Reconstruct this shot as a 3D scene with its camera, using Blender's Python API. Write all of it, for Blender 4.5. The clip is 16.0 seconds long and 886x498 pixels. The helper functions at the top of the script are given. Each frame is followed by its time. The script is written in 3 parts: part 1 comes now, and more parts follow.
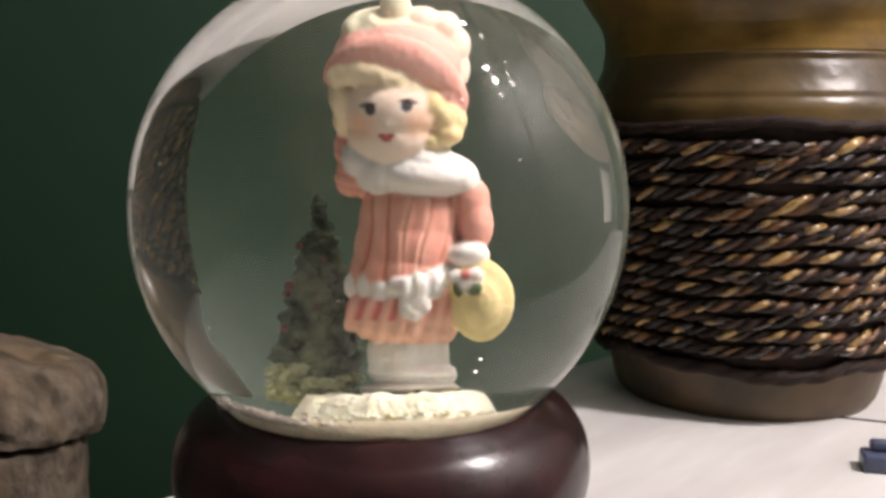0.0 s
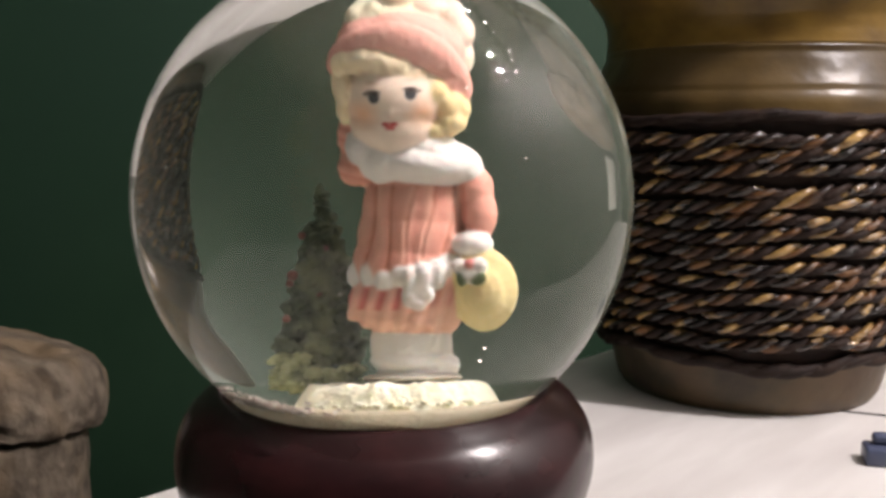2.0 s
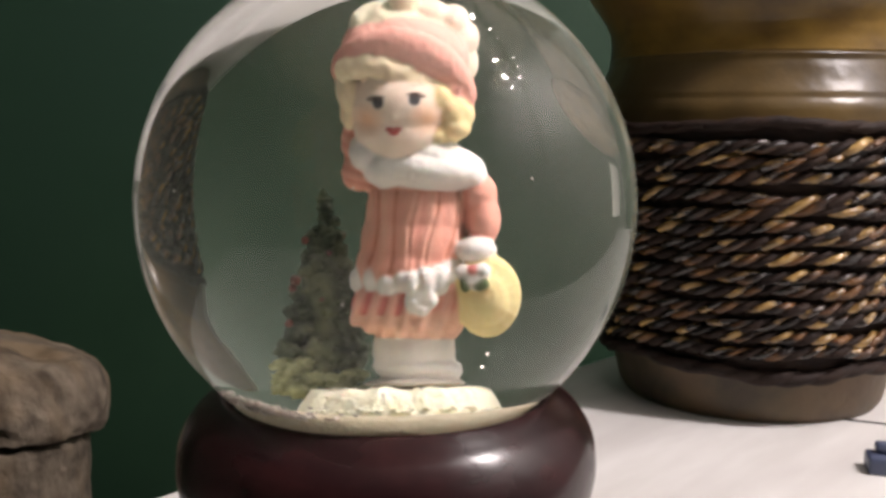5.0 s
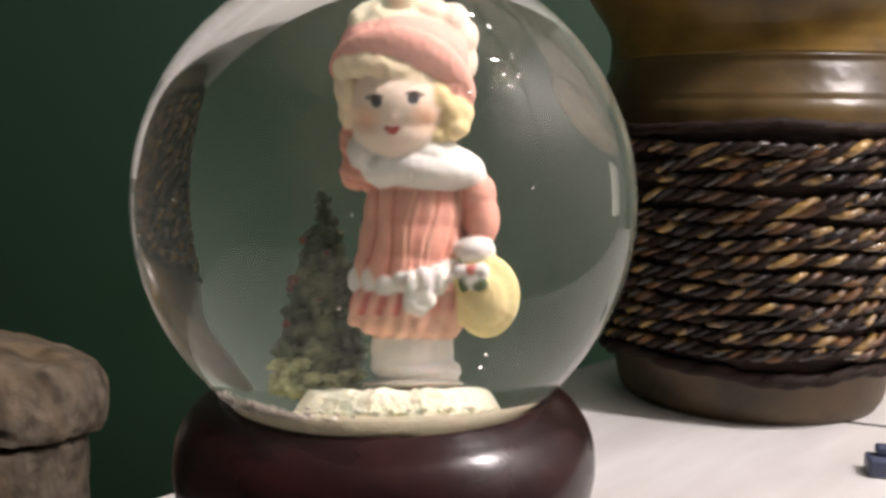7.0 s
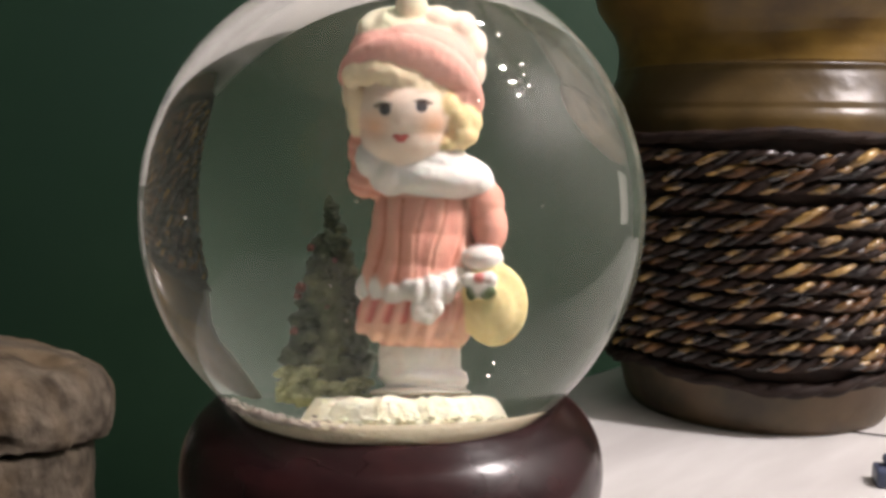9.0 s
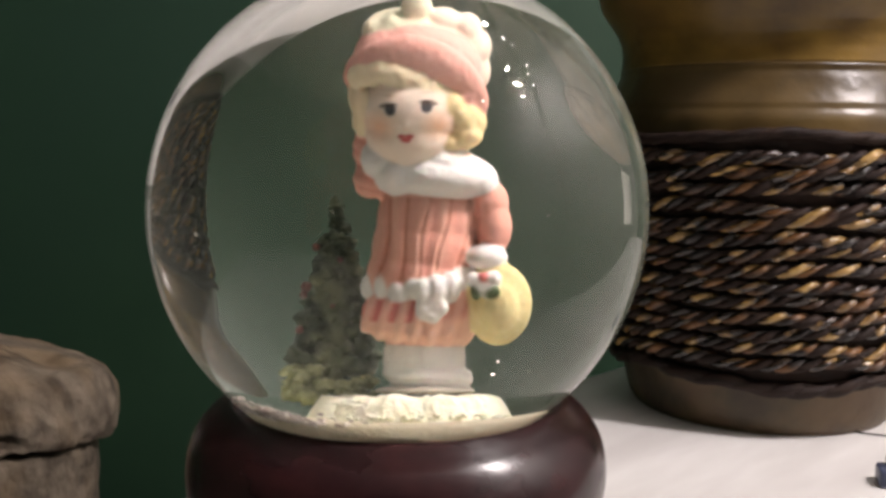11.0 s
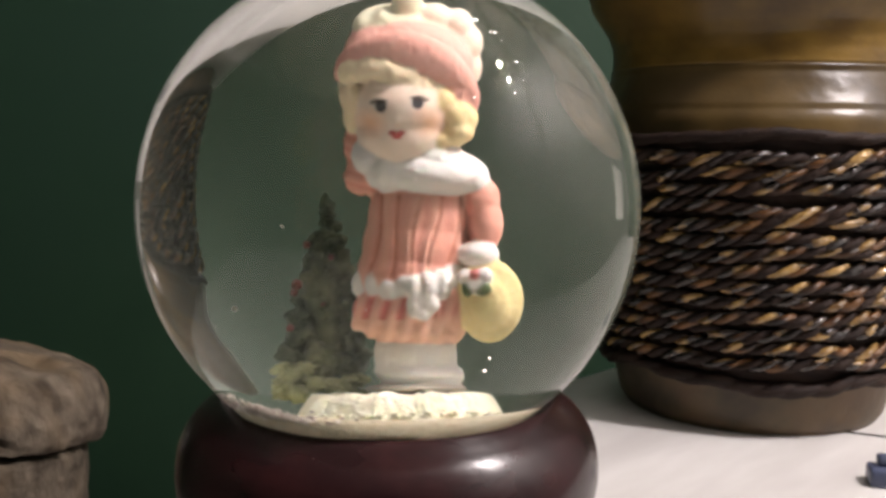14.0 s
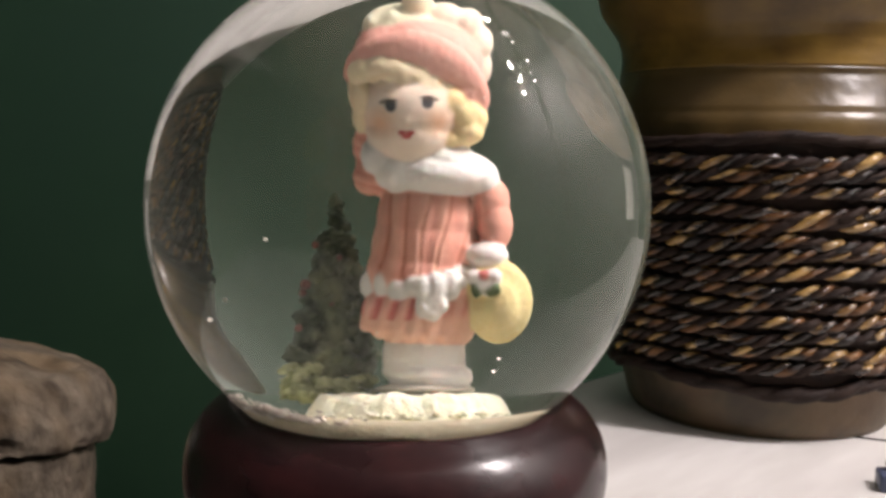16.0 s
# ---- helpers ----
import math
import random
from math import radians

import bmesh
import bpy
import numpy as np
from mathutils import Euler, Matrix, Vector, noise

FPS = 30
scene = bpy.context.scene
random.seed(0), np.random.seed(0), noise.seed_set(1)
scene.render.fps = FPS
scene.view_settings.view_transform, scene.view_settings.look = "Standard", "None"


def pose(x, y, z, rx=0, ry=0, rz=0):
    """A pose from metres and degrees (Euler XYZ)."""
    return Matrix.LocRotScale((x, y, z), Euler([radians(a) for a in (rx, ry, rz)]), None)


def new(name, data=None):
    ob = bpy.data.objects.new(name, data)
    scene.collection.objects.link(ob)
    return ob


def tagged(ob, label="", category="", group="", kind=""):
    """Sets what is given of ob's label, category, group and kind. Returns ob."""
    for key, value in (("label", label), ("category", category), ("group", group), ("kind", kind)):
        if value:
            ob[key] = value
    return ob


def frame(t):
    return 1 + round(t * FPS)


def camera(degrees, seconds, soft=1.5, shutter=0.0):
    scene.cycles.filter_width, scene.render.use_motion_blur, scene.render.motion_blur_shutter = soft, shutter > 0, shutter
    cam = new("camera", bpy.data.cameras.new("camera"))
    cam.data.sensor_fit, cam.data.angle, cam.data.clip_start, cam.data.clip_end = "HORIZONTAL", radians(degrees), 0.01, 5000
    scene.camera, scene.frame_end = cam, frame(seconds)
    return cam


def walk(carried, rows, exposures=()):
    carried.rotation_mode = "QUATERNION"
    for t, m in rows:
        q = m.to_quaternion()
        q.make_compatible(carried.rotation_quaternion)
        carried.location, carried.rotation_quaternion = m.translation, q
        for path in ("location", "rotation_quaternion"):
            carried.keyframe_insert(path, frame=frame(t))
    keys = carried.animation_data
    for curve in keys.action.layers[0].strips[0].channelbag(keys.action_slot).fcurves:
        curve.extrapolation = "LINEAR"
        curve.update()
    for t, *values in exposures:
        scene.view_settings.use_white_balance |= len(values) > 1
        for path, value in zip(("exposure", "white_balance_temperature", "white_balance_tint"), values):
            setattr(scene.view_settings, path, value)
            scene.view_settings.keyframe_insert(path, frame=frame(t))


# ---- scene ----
# Millimetre-scale still life: a water globe 100 mm across on a white table, seen from a hand-held camera 0.2 m away.
cam = camera(50.0, 16.0, soft=3.3)
PATH = [
    (0, 0.01330, -0.19530, 0.09997, 0.000, -7.650, 0.000),
    (0.5, 0.01334, -0.19555, 0.10029, -0.034, -7.597, -0.004),
    (1, 0.01304, -0.19476, 0.09979, -0.156, -7.673, 0.042),
    (1.5, 0.01290, -0.19541, 0.09913, 0.086, -7.831, 0.035),
    (2, 0.01277, -0.19465, 0.09878, 0.055, -7.960, 0.074),
    (2.5, 0.01284, -0.19557, 0.09894, -0.008, -7.831, 0.172),
    (3, 0.01264, -0.19523, 0.09906, 0.157, -7.793, 0.094),
    (3.5, 0.01278, -0.19556, 0.09899, 0.051, -7.643, 0.190),
    (4, 0.01251, -0.19496, 0.09870, 0.143, -7.730, 0.254),
    (6.5, 0.01288, -0.19395, 0.09869, 0.173, -7.377, 0.479),
    (7, 0.01287, -0.19333, 0.09818, 0.198, -7.505, 0.525),
    (7.5, 0.01273, -0.19369, 0.09867, 0.355, -7.209, 0.597),
    (8, 0.01270, -0.19410, 0.09867, 0.405, -7.084, 0.653),
    (8.5, 0.01275, -0.19236, 0.09790, 0.437, -7.127, 0.646),
    (9, 0.01246, -0.19322, 0.09821, 0.556, -7.038, 0.685),
    (11.5, 0.01226, -0.19463, 0.09820, 0.777, -7.014, 0.704),
    (12, 0.01254, -0.19484, 0.09831, 0.652, -7.008, 0.799),
    (12.5, 0.01248, -0.19534, 0.09872, 0.684, -6.804, 0.708),
    (13, 0.01250, -0.19456, 0.09795, 0.514, -6.916, 0.737),
    (13.5, 0.01217, -0.19436, 0.09791, 0.600, -6.764, 0.615),
    (14, 0.01216, -0.19392, 0.09696, 0.209, -6.835, 0.693),
    (14.5, 0.01204, -0.19336, 0.09687, 0.354, -6.792, 0.724),
    (15, 0.01170, -0.19353, 0.09636, 0.524, -6.813, 0.735),
    (15.5, 0.01194, -0.19287, 0.09615, 0.519, -6.791, 0.935),
    (16, 0.01179, -0.19336, 0.09638, 0.650, -6.661, 0.901),
]
walk(cam, [(t, pose(x, y, z, 90 + p, 0, w) @ pose(0, 0, 0, 0, 0, r)) for t, x, y, z, w, p, r in PATH],
     exposures=[(0.0, 0.0), (16.0, 0.0)])

MM = 0.001
C = Vector((0, 0, 0.0815))          # centre of the globe
TABLE_Z = -0.06
FLOOR_Z, CEIL_Z = -0.81, 1.75
WIDE = 1.6                          # the pot, its rope and the small things are drawn at 1 : 1.6
LIQUID = 0.955                      # the scene inside the ball is drawn a little large

# ---- light: four small warm bulbs up to the side, and the room they light ----
world = bpy.data.worlds.new("world")
scene.world = world
world.use_nodes = True
world.node_tree.nodes["Background"].inputs[0].default_value = (0.9, 0.8, 0.66, 1)
world.node_tree.nodes["Background"].inputs[1].default_value = 0.02

# first bulb is added, unseen, for the white glare beside the hat
BULBS = [((0.386, 0.22, 0.885), 4.0, 0.02), ((0.590, -0.066, 0.804), 29.0, 0.019), ((0.659, -0.118, 0.742), 29.0, 0.019), ((0.706, -0.167, 0.688), 5.0, 0.012)]
for way, watts, size in BULBS:
    d = bpy.data.lights.new("bulb", "POINT")
    d.energy, d.color, d.shadow_soft_size = watts, (1.0, 0.893, 0.885), size
    ob = new("bulb", d)
    ob.location = C + Vector(way).normalized() * 1.15


# ---- materials ----
def nodes_of(name):
    m = bpy.data.materials.new(name)
    m.use_nodes = True
    nt = m.node_tree
    return m, nt, nt.nodes["Principled BSDF"]


def mat(name, a, b=None, rough=0.5, scale=60.0, bump=0.0, bscale=None, metal=0.0, detail=4.0, spec=0.5, coat=0.0, sub=0.0,
        stretch=(1, 1, 1), c=None, cscale=8.0, cband=(0.45, 0.7)):
    """Two-tone surface: fine noise from a to b, a broad second tone c, and a fine bump."""
    m, nt, p = nodes_of(name)
    p.inputs["Roughness"].default_value, p.inputs["Metallic"].default_value = rough, metal
    p.inputs["Specular IOR Level"].default_value, p.inputs["Coat Weight"].default_value = spec, coat
    p.inputs["Coat Roughness"].default_value = 0.12
    if sub:
        p.inputs["Subsurface Weight"].default_value = sub
        p.inputs["Subsurface Radius"].default_value = (0.002, 0.0012, 0.0008)
        p.inputs["Subsurface Scale"].default_value = 1.0
    co = nt.nodes.new("ShaderNodeTexCoord")
    mp = nt.nodes.new("ShaderNodeMapping")
    mp.inputs["Scale"].default_value = stretch
    nt.links.new(co.outputs["Object"], mp.inputs["Vector"])
    n = nt.nodes.new("ShaderNodeTexNoise")
    n.inputs["Scale"].default_value, n.inputs["Detail"].default_value = scale, detail
    nt.links.new(mp.outputs[0], n.inputs["Vector"])
    r = nt.nodes.new("ShaderNodeValToRGB")
    r.color_ramp.elements[0].position, r.color_ramp.elements[1].position = 0.32, 0.68
    r.color_ramp.elements[0].color = (*a, 1)
    r.color_ramp.elements[1].color = (*(b or a), 1)
    nt.links.new(n.outputs["Fac"], r.inputs[0])
    out = r.outputs[0]
    if c:
        n2 = nt.nodes.new("ShaderNodeTexNoise")
        n2.inputs["Scale"].default_value, n2.inputs["Detail"].default_value = cscale, 3
        nt.links.new(mp.outputs[0], n2.inputs["Vector"])
        r2 = nt.nodes.new("ShaderNodeMapRange")
        r2.inputs[1].default_value, r2.inputs[2].default_value = cband
        nt.links.new(n2.outputs["Fac"], r2.inputs[0])
        mx = nt.nodes.new("ShaderNodeMix")
        mx.data_type = "RGBA"
        nt.links.new(r2.outputs[0], mx.inputs[0])
        nt.links.new(out, mx.inputs[6])
        mx.inputs[7].default_value = (*c, 1)
        out = mx.outputs[2]
    nt.links.new(out, p.inputs["Base Color"])
    if bump:
        nb = nt.nodes.new("ShaderNodeTexNoise")
        nb.inputs["Scale"].default_value, nb.inputs["Detail"].default_value = bscale or scale, 5
        nt.links.new(mp.outputs[0], nb.inputs["Vector"])
        bp = nt.nodes.new("ShaderNodeBump")
        bp.inputs["Strength"].default_value, bp.inputs["Distance"].default_value = 1.0, bump
        nt.links.new(nb.outputs["Fac"], bp.inputs["Height"])
        nt.links.new(bp.outputs[0], p.inputs["Normal"])
    return m


M_WALL = mat("green_paint", (0.0140, 0.0430, 0.0215), (0.0176, 0.0500, 0.0255), 0.6, 9, 0.0003, 140, c=(0.0150, 0.0430, 0.0250), cscale=2.5, spec=0.35)
M_EAST = mat("pale_grey_wall_paint", (0.62, 0.61, 0.59), (0.67, 0.66, 0.64), 0.7, 5, 0.0005, 120)
M_CEIL = mat("beige_ceiling_paint", (0.50, 0.48, 0.45), (0.55, 0.53, 0.50), 0.8, 6, 0.0005, 90)
M_FLOOR = mat("dark_floor_boards", (0.05, 0.032, 0.02), (0.09, 0.055, 0.033), 0.45, 14, 0.0006, 60, stretch=(1, 8, 1))
M_TRIM = mat("white_gloss_paint", (0.78, 0.77, 0.73), (0.82, 0.81, 0.78), 0.3, 20, 0.0002, 80)
M_TABLE = mat("white_table_top", (0.60, 0.59, 0.57), (0.71, 0.70, 0.685), 0.42, 10, 0.00012, 200, stretch=(1, 4.5, 1),
              c=(0.55, 0.535, 0.52), cscale=6)
M_WOOD = mat("mahogany_lacquer", (0.0170, 0.0056, 0.0066), (0.031, 0.0098, 0.0105), 0.24, 90, 0.00006, 300, stretch=(1, 1, 2.2),
             c=(0.010, 0.0036, 0.0046), cscale=40, spec=0.36)
M_STONE = mat("rough_brown_stone", (0.072, 0.057, 0.042), (0.270, 0.222, 0.165), 0.95, 26, 0.009, 42, c=(0.215, 0.148, 0.080), cscale=8, cband=(0.46, 0.70),
              detail=9)
M_BLUE = mat("blue_plastic", (0.060, 0.075, 0.13), (0.085, 0.10, 0.165), 0.35, 120, 0.0001, 400)
M_CORD = mat("dark_cord", (0.010, 0.009, 0.008), (0.02, 0.019, 0.018), 0.12, 300)
M_PLUG = mat("cream_resin", (0.46, 0.41, 0.28), (0.56, 0.50, 0.36), 0.6, 700, 0.0004, 900, sub=0.2)
M_MOUND = mat("painted_snow", (0.88, 0.86, 0.62), (0.92, 0.91, 0.76), 0.7, 500, 0.0008, 800, sub=0.2)
M_TREE = mat("dark_green_resin", (0.020, 0.036, 0.020), (0.078, 0.104, 0.052), 0.6, 420, 0.0006, 900, c=(0.17, 0.19, 0.095), cscale=150)
M_TREE_LOW = mat("pale_green_snow", (0.20, 0.23, 0.10), (0.46, 0.48, 0.25), 0.7, 420, 0.0006, 900)
M_BERRY = mat("red_berry_paint", (0.11, 0.030, 0.022), (0.18, 0.055, 0.038), 0.4, 300)
M_GLITTER = mat("silver_glitter", (0.75, 0.66, 0.58), (0.9, 0.85, 0.8), 0.28, 900, metal=1.0)
M_GLITTER_PILE = mat("settled_glitter", (0.55, 0.46, 0.40), (0.95, 0.90, 0.84), 0.25, 900, metal=0.3)
M_POT = mat("olive_brown_glaze", (0.062, 0.033, 0.006), (0.225, 0.136, 0.028), 0.34, 38, 0.0015, 34, c=(0.125, 0.080, 0.021), cscale=13,
            stretch=(1, 1, 1.6), spec=0.38)
M_POT_MID = mat("olive_grey_glaze", (0.042, 0.026, 0.009), (0.125, 0.081, 0.028), 0.30, 42, 0.0022, 36, c=(0.10, 0.066, 0.025), cscale=16, cband=(0.5, 0.75), spec=0.36)
M_POT_LOW = mat("bare_stoneware", (0.036, 0.023, 0.010), (0.092, 0.062, 0.026), 0.5, 75, 0.0009, 120, c=(0.115, 0.064, 0.026), cscale=24, cband=(0.46, 0.64))
M_GOLD = mat("golden_straw_strand", (0.125, 0.064, 0.020), (0.46, 0.290, 0.100), 0.22, 80, 0.0010, 420, stretch=(1, 1, 2), c=(0.020, 0.011, 0.007),
             cscale=66, cband=(0.45, 0.56), coat=0.6)
M_RUST = mat("rust_brown_strand", (0.045, 0.018, 0.008), (0.20, 0.092, 0.030), 0.28, 70, 0.0009, 420, stretch=(1, 1, 3), c=(0.010, 0.006, 0.005),
             cscale=38, cband=(0.42, 0.54), spec=0.5)
M_BLACK = mat("black_brown_strand", (0.0160, 0.0105, 0.0095), (0.034, 0.0205, 0.0150), 0.55, 130, 0.0006, 700, stretch=(1, 1, 3), spec=0.15)


def glass_mat():
    m = bpy.data.materials.new("clear_water_and_glass")
    m.use_nodes = True
    nt = m.node_tree
    nt.nodes.remove(nt.nodes["Principled BSDF"])
    g = nt.nodes.new("ShaderNodeBsdfGlass")
    g.inputs["IOR"].default_value, g.inputs["Roughness"].default_value = 1.40, 0.0
    g.inputs["Color"].default_value = (0.955, 0.955, 0.94, 1)
    haze = nt.nodes.new("ShaderNodeBsdfDiffuse")          # thin diffuse layer puts the pale haze over the ball into its surface
    haze.inputs["Color"].default_value = (0.64, 0.74, 0.59, 1)
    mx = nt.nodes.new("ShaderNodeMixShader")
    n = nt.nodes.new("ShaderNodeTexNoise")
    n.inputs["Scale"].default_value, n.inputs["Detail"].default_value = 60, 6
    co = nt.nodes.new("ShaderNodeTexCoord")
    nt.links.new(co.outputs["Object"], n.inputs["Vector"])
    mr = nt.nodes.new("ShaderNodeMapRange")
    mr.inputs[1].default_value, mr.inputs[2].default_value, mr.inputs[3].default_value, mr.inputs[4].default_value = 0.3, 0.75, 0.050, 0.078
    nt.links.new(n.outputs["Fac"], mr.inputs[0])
    sx = nt.nodes.new("ShaderNodeSeparateXYZ")            # haze painted stronger towards +x, the flank that faces the bulbs
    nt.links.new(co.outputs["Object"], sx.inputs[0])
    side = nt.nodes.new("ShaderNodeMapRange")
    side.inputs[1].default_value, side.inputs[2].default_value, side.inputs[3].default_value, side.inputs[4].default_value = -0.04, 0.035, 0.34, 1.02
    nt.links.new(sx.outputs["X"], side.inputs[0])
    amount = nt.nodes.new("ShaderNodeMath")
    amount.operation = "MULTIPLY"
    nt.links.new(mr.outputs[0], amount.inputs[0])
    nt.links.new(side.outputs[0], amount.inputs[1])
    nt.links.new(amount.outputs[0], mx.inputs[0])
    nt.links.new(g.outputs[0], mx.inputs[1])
    nt.links.new(haze.outputs[0], mx.inputs[2])
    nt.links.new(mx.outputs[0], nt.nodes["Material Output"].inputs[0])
    return m


def bisque_mat():
    """Matt hand-painted bisque; the paint is a colour attribute of the mesh."""
    m, nt, p = nodes_of("painted_bisque")
    at = nt.nodes.new("ShaderNodeAttribute")
    at.attribute_name = "paint"
    n = nt.nodes.new("ShaderNodeTexNoise")
    n.inputs["Scale"].default_value, n.inputs["Detail"].default_value = 700, 4
    co = nt.nodes.new("ShaderNodeTexCoord")
    nt.links.new(co.outputs["Object"], n.inputs["Vector"])
    hs = nt.nodes.new("ShaderNodeHueSaturation")
    mr = nt.nodes.new("ShaderNodeMapRange")
    mr.inputs[3].default_value, mr.inputs[4].default_value = 0.92, 1.06
    nt.links.new(n.outputs["Fac"], mr.inputs[0])
    nt.links.new(mr.outputs[0], hs.inputs["Value"])
    nt.links.new(at.outputs["Color"], hs.inputs["Color"])
    nt.links.new(hs.outputs[0], p.inputs["Base Color"])
    p.inputs["Roughness"].default_value = 0.72
    p.inputs["Specular IOR Level"].default_value = 0.15
    p.inputs["Subsurface Weight"].default_value = 0.15
    p.inputs["Subsurface Radius"].default_value = (0.002, 0.001, 0.0007)
    p.inputs["Subsurface Scale"].default_value = 1.0
    bp = nt.nodes.new("ShaderNodeBump")
    bp.inputs["Strength"].default_value, bp.inputs["Distance"].default_value = 0.6, 0.0003
    nt.links.new(n.outputs["Fac"], bp.inputs["Height"])
    nt.links.new(bp.outputs[0], p.inputs["Normal"])
    return m


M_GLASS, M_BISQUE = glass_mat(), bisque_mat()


# ---- mesh helpers ----
def finish(bm, name, material, smooth=True):
    me = bpy.data.meshes.new(name)
    bmesh.ops.recalc_face_normals(bm, faces=bm.faces)
    bm.to_mesh(me)
    bm.free()
    for f in me.polygons:
        f.use_smooth = smooth
    me.materials.append(material)
    return me


def part(name, bm, material, parent, label="", smooth=True):
    ob = new(name, finish(bm, name, material, smooth))
    ob.parent = parent
    return tagged(ob, label)


def holder(name, place, label, category, group="", kind=""):
    ob = new(name)
    ob.location = place
    ob.empty_display_size = 0.01
    return tagged(ob, label, category, group, kind)


def block(bm, lo, hi, bevel=0.0, segs=2):
    r = bmesh.ops.create_cube(bm, size=1)
    lo, hi = Vector(lo), Vector(hi)
    for v in r["verts"]:
        v.co = Vector([lo[i] + (v.co[i] + 0.5) * (hi[i] - lo[i]) for i in range(3)])
    if bevel:
        es = list({e for v in r["verts"] for e in v.link_edges})
        bmesh.ops.bevel(bm, geom=es, offset=bevel, segments=segs, profile=0.5, affect="EDGES")


def smooth_profile(pts, n=6):
    """Catmull-Rom through (r, z) pairs."""
    out = []
    p = [pts[0], *pts, pts[-1]]
    for i in range(1, len(p) - 2):
        a, b, c, d = [np.array(q, float) for q in p[i - 1:i + 3]]
        for k in range(n):
            u = k / n
            out.append(0.5 * (2 * b + (c - a) * u + (2 * a - 5 * b + 4 * c - d) * u * u + (3 * b - a - 3 * c + d) * u ** 3))
    out.append(np.array(pts[-1], float))
    return out


def lathe(bm, prof, segs=96, wobble=0.0, cap=True, rugged=0.0):
    rings = []
    for r, z in prof:
        ring = []
        for i in range(segs):
            a = 2 * math.pi * i / segs
            q = Vector((math.cos(a) * 2, math.sin(a) * 2, z * 30))
            k = 1 + wobble * noise.noise(q) + rugged * (noise.noise(q * 3.1) + 0.6 * noise.noise(q * 8.3))
            k -= 3.0 * rugged * max(0.0, noise.noise(q * 2.3 + Vector((4.0, 1.0, 7.0))) - 0.28)
            ring.append(bm.verts.new((r * k * math.cos(a), r * k * math.sin(a), z)))
        rings.append(ring)
    for a, b in zip(rings, rings[1:]):
        for i in range(segs):
            j = (i + 1) % segs
            bm.faces.new((a[i], a[j], b[j], b[i]))
    if cap:
        bm.faces.new(rings[0][::-1])
        bm.faces.new(rings[-1])


def lump(bm, centre, radii, seed=0, rough=0.18, sub=2):
    r = bmesh.ops.create_icosphere(bm, subdivisions=sub, radius=1)
    off = Vector((seed * 3.1, seed * 1.7, seed * 0.9))
    for v in r["verts"]:
        k = 1 + rough * noise.noise(v.co * 2.0 + off)
        v.co = Vector([centre[i] + v.co[i] * radii[i] * k for i in range(3)])


# ---- the room ----
def slab(name, lo, hi, material, label, category):
    bm = bmesh.new()
    block(bm, lo, hi)
    return tagged(new(name, finish(bm, name, material, False)), label, category, kind="structure")


X0, X1, Y0, Y1 = -1.6, 1.15, -2.3, 1.05
slab("wall_north", (X0, Y1, FLOOR_Z), (X1, Y1 + 0.12, CEIL_Z), M_WALL, "dark green painted plaster wall", "wall")
# unseen walls; their dark paint keeps reflections in the ball and base low
slab("wall_south", (X0, Y0 - 0.12, FLOOR_Z), (X1, Y0, CEIL_Z), M_WALL, "dark green painted plaster rear wall", "wall")
slab("wall_west", (X0 - 0.12, Y0 - 0.12, FLOOR_Z), (X0, Y1 + 0.12, CEIL_Z), M_WALL, "dark green painted plaster side wall", "wall")
# unseen wall, pale and set close as a reflector for the bulb light
slab("wall_east", (X1, Y0 - 0.12, FLOOR_Z), (X1 + 0.12, Y1 + 0.12, CEIL_Z), M_EAST, "unseen pale grey side wall added to bounce the bulb light", "wall")
slab("floor", (X0 - 0.12, Y0 - 0.12, FLOOR_Z - 0.1), (X1 + 0.12, Y1 + 0.12, FLOOR_Z), M_FLOOR, "dark brown wooden floor", "floor")
slab("ceiling", (X0 - 0.12, Y0 - 0.12, CEIL_Z), (X1 + 0.12, Y1 + 0.12, CEIL_Z + 0.1), M_CEIL, "plain beige painted ceiling", "ceiling")


# ---- the table: its back edge runs slantwise away from the camera ----
def build_table():
    t = holder("table", (0, 0, 0), "narrow white-topped side table with a plain edge", "table")
    ang = math.degrees(math.atan2(0.147, 0.138))
    t.matrix_basis = pose(-0.1087, 0.1952, TABLE_Z, 0, 0, ang)
    bm = bmesh.new()
    block(bm, (-0.72, -0.456, -0.03), (1.02, 0, 0), 0.004, 3)
    part("tabletop", bm, M_TABLE, t, smooth=False)
    for x in (-0.66, 0.96):
        for y in (-0.40, -0.06):
            bm = bmesh.new()
            block(bm, (x - 0.025, y - 0.025, FLOOR_Z - TABLE_Z), (x + 0.025, y + 0.025, -0.03), 0.004, 2)
            part("leg", bm, M_TRIM, t, "white painted square leg", smooth=False)
    return t


build_table()


# ---- the water globe ----
def ellipsoid_field(pts, prim):
    (cx, cy, cz), (rx, ry, rz), tilt, _ = prim
    x, y, z = pts[:, 0] - cx, pts[:, 1] - cy, pts[:, 2] - cz
    c, s = math.cos(radians(tilt)), math.sin(radians(tilt))
    u, w = c * x + s * z, -s * x + c * z
    k = np.sqrt((u / rx) ** 2 + (y / ry) ** 2 + (w / rz) ** 2)
    return (k - 1) * min(rx, ry, rz)


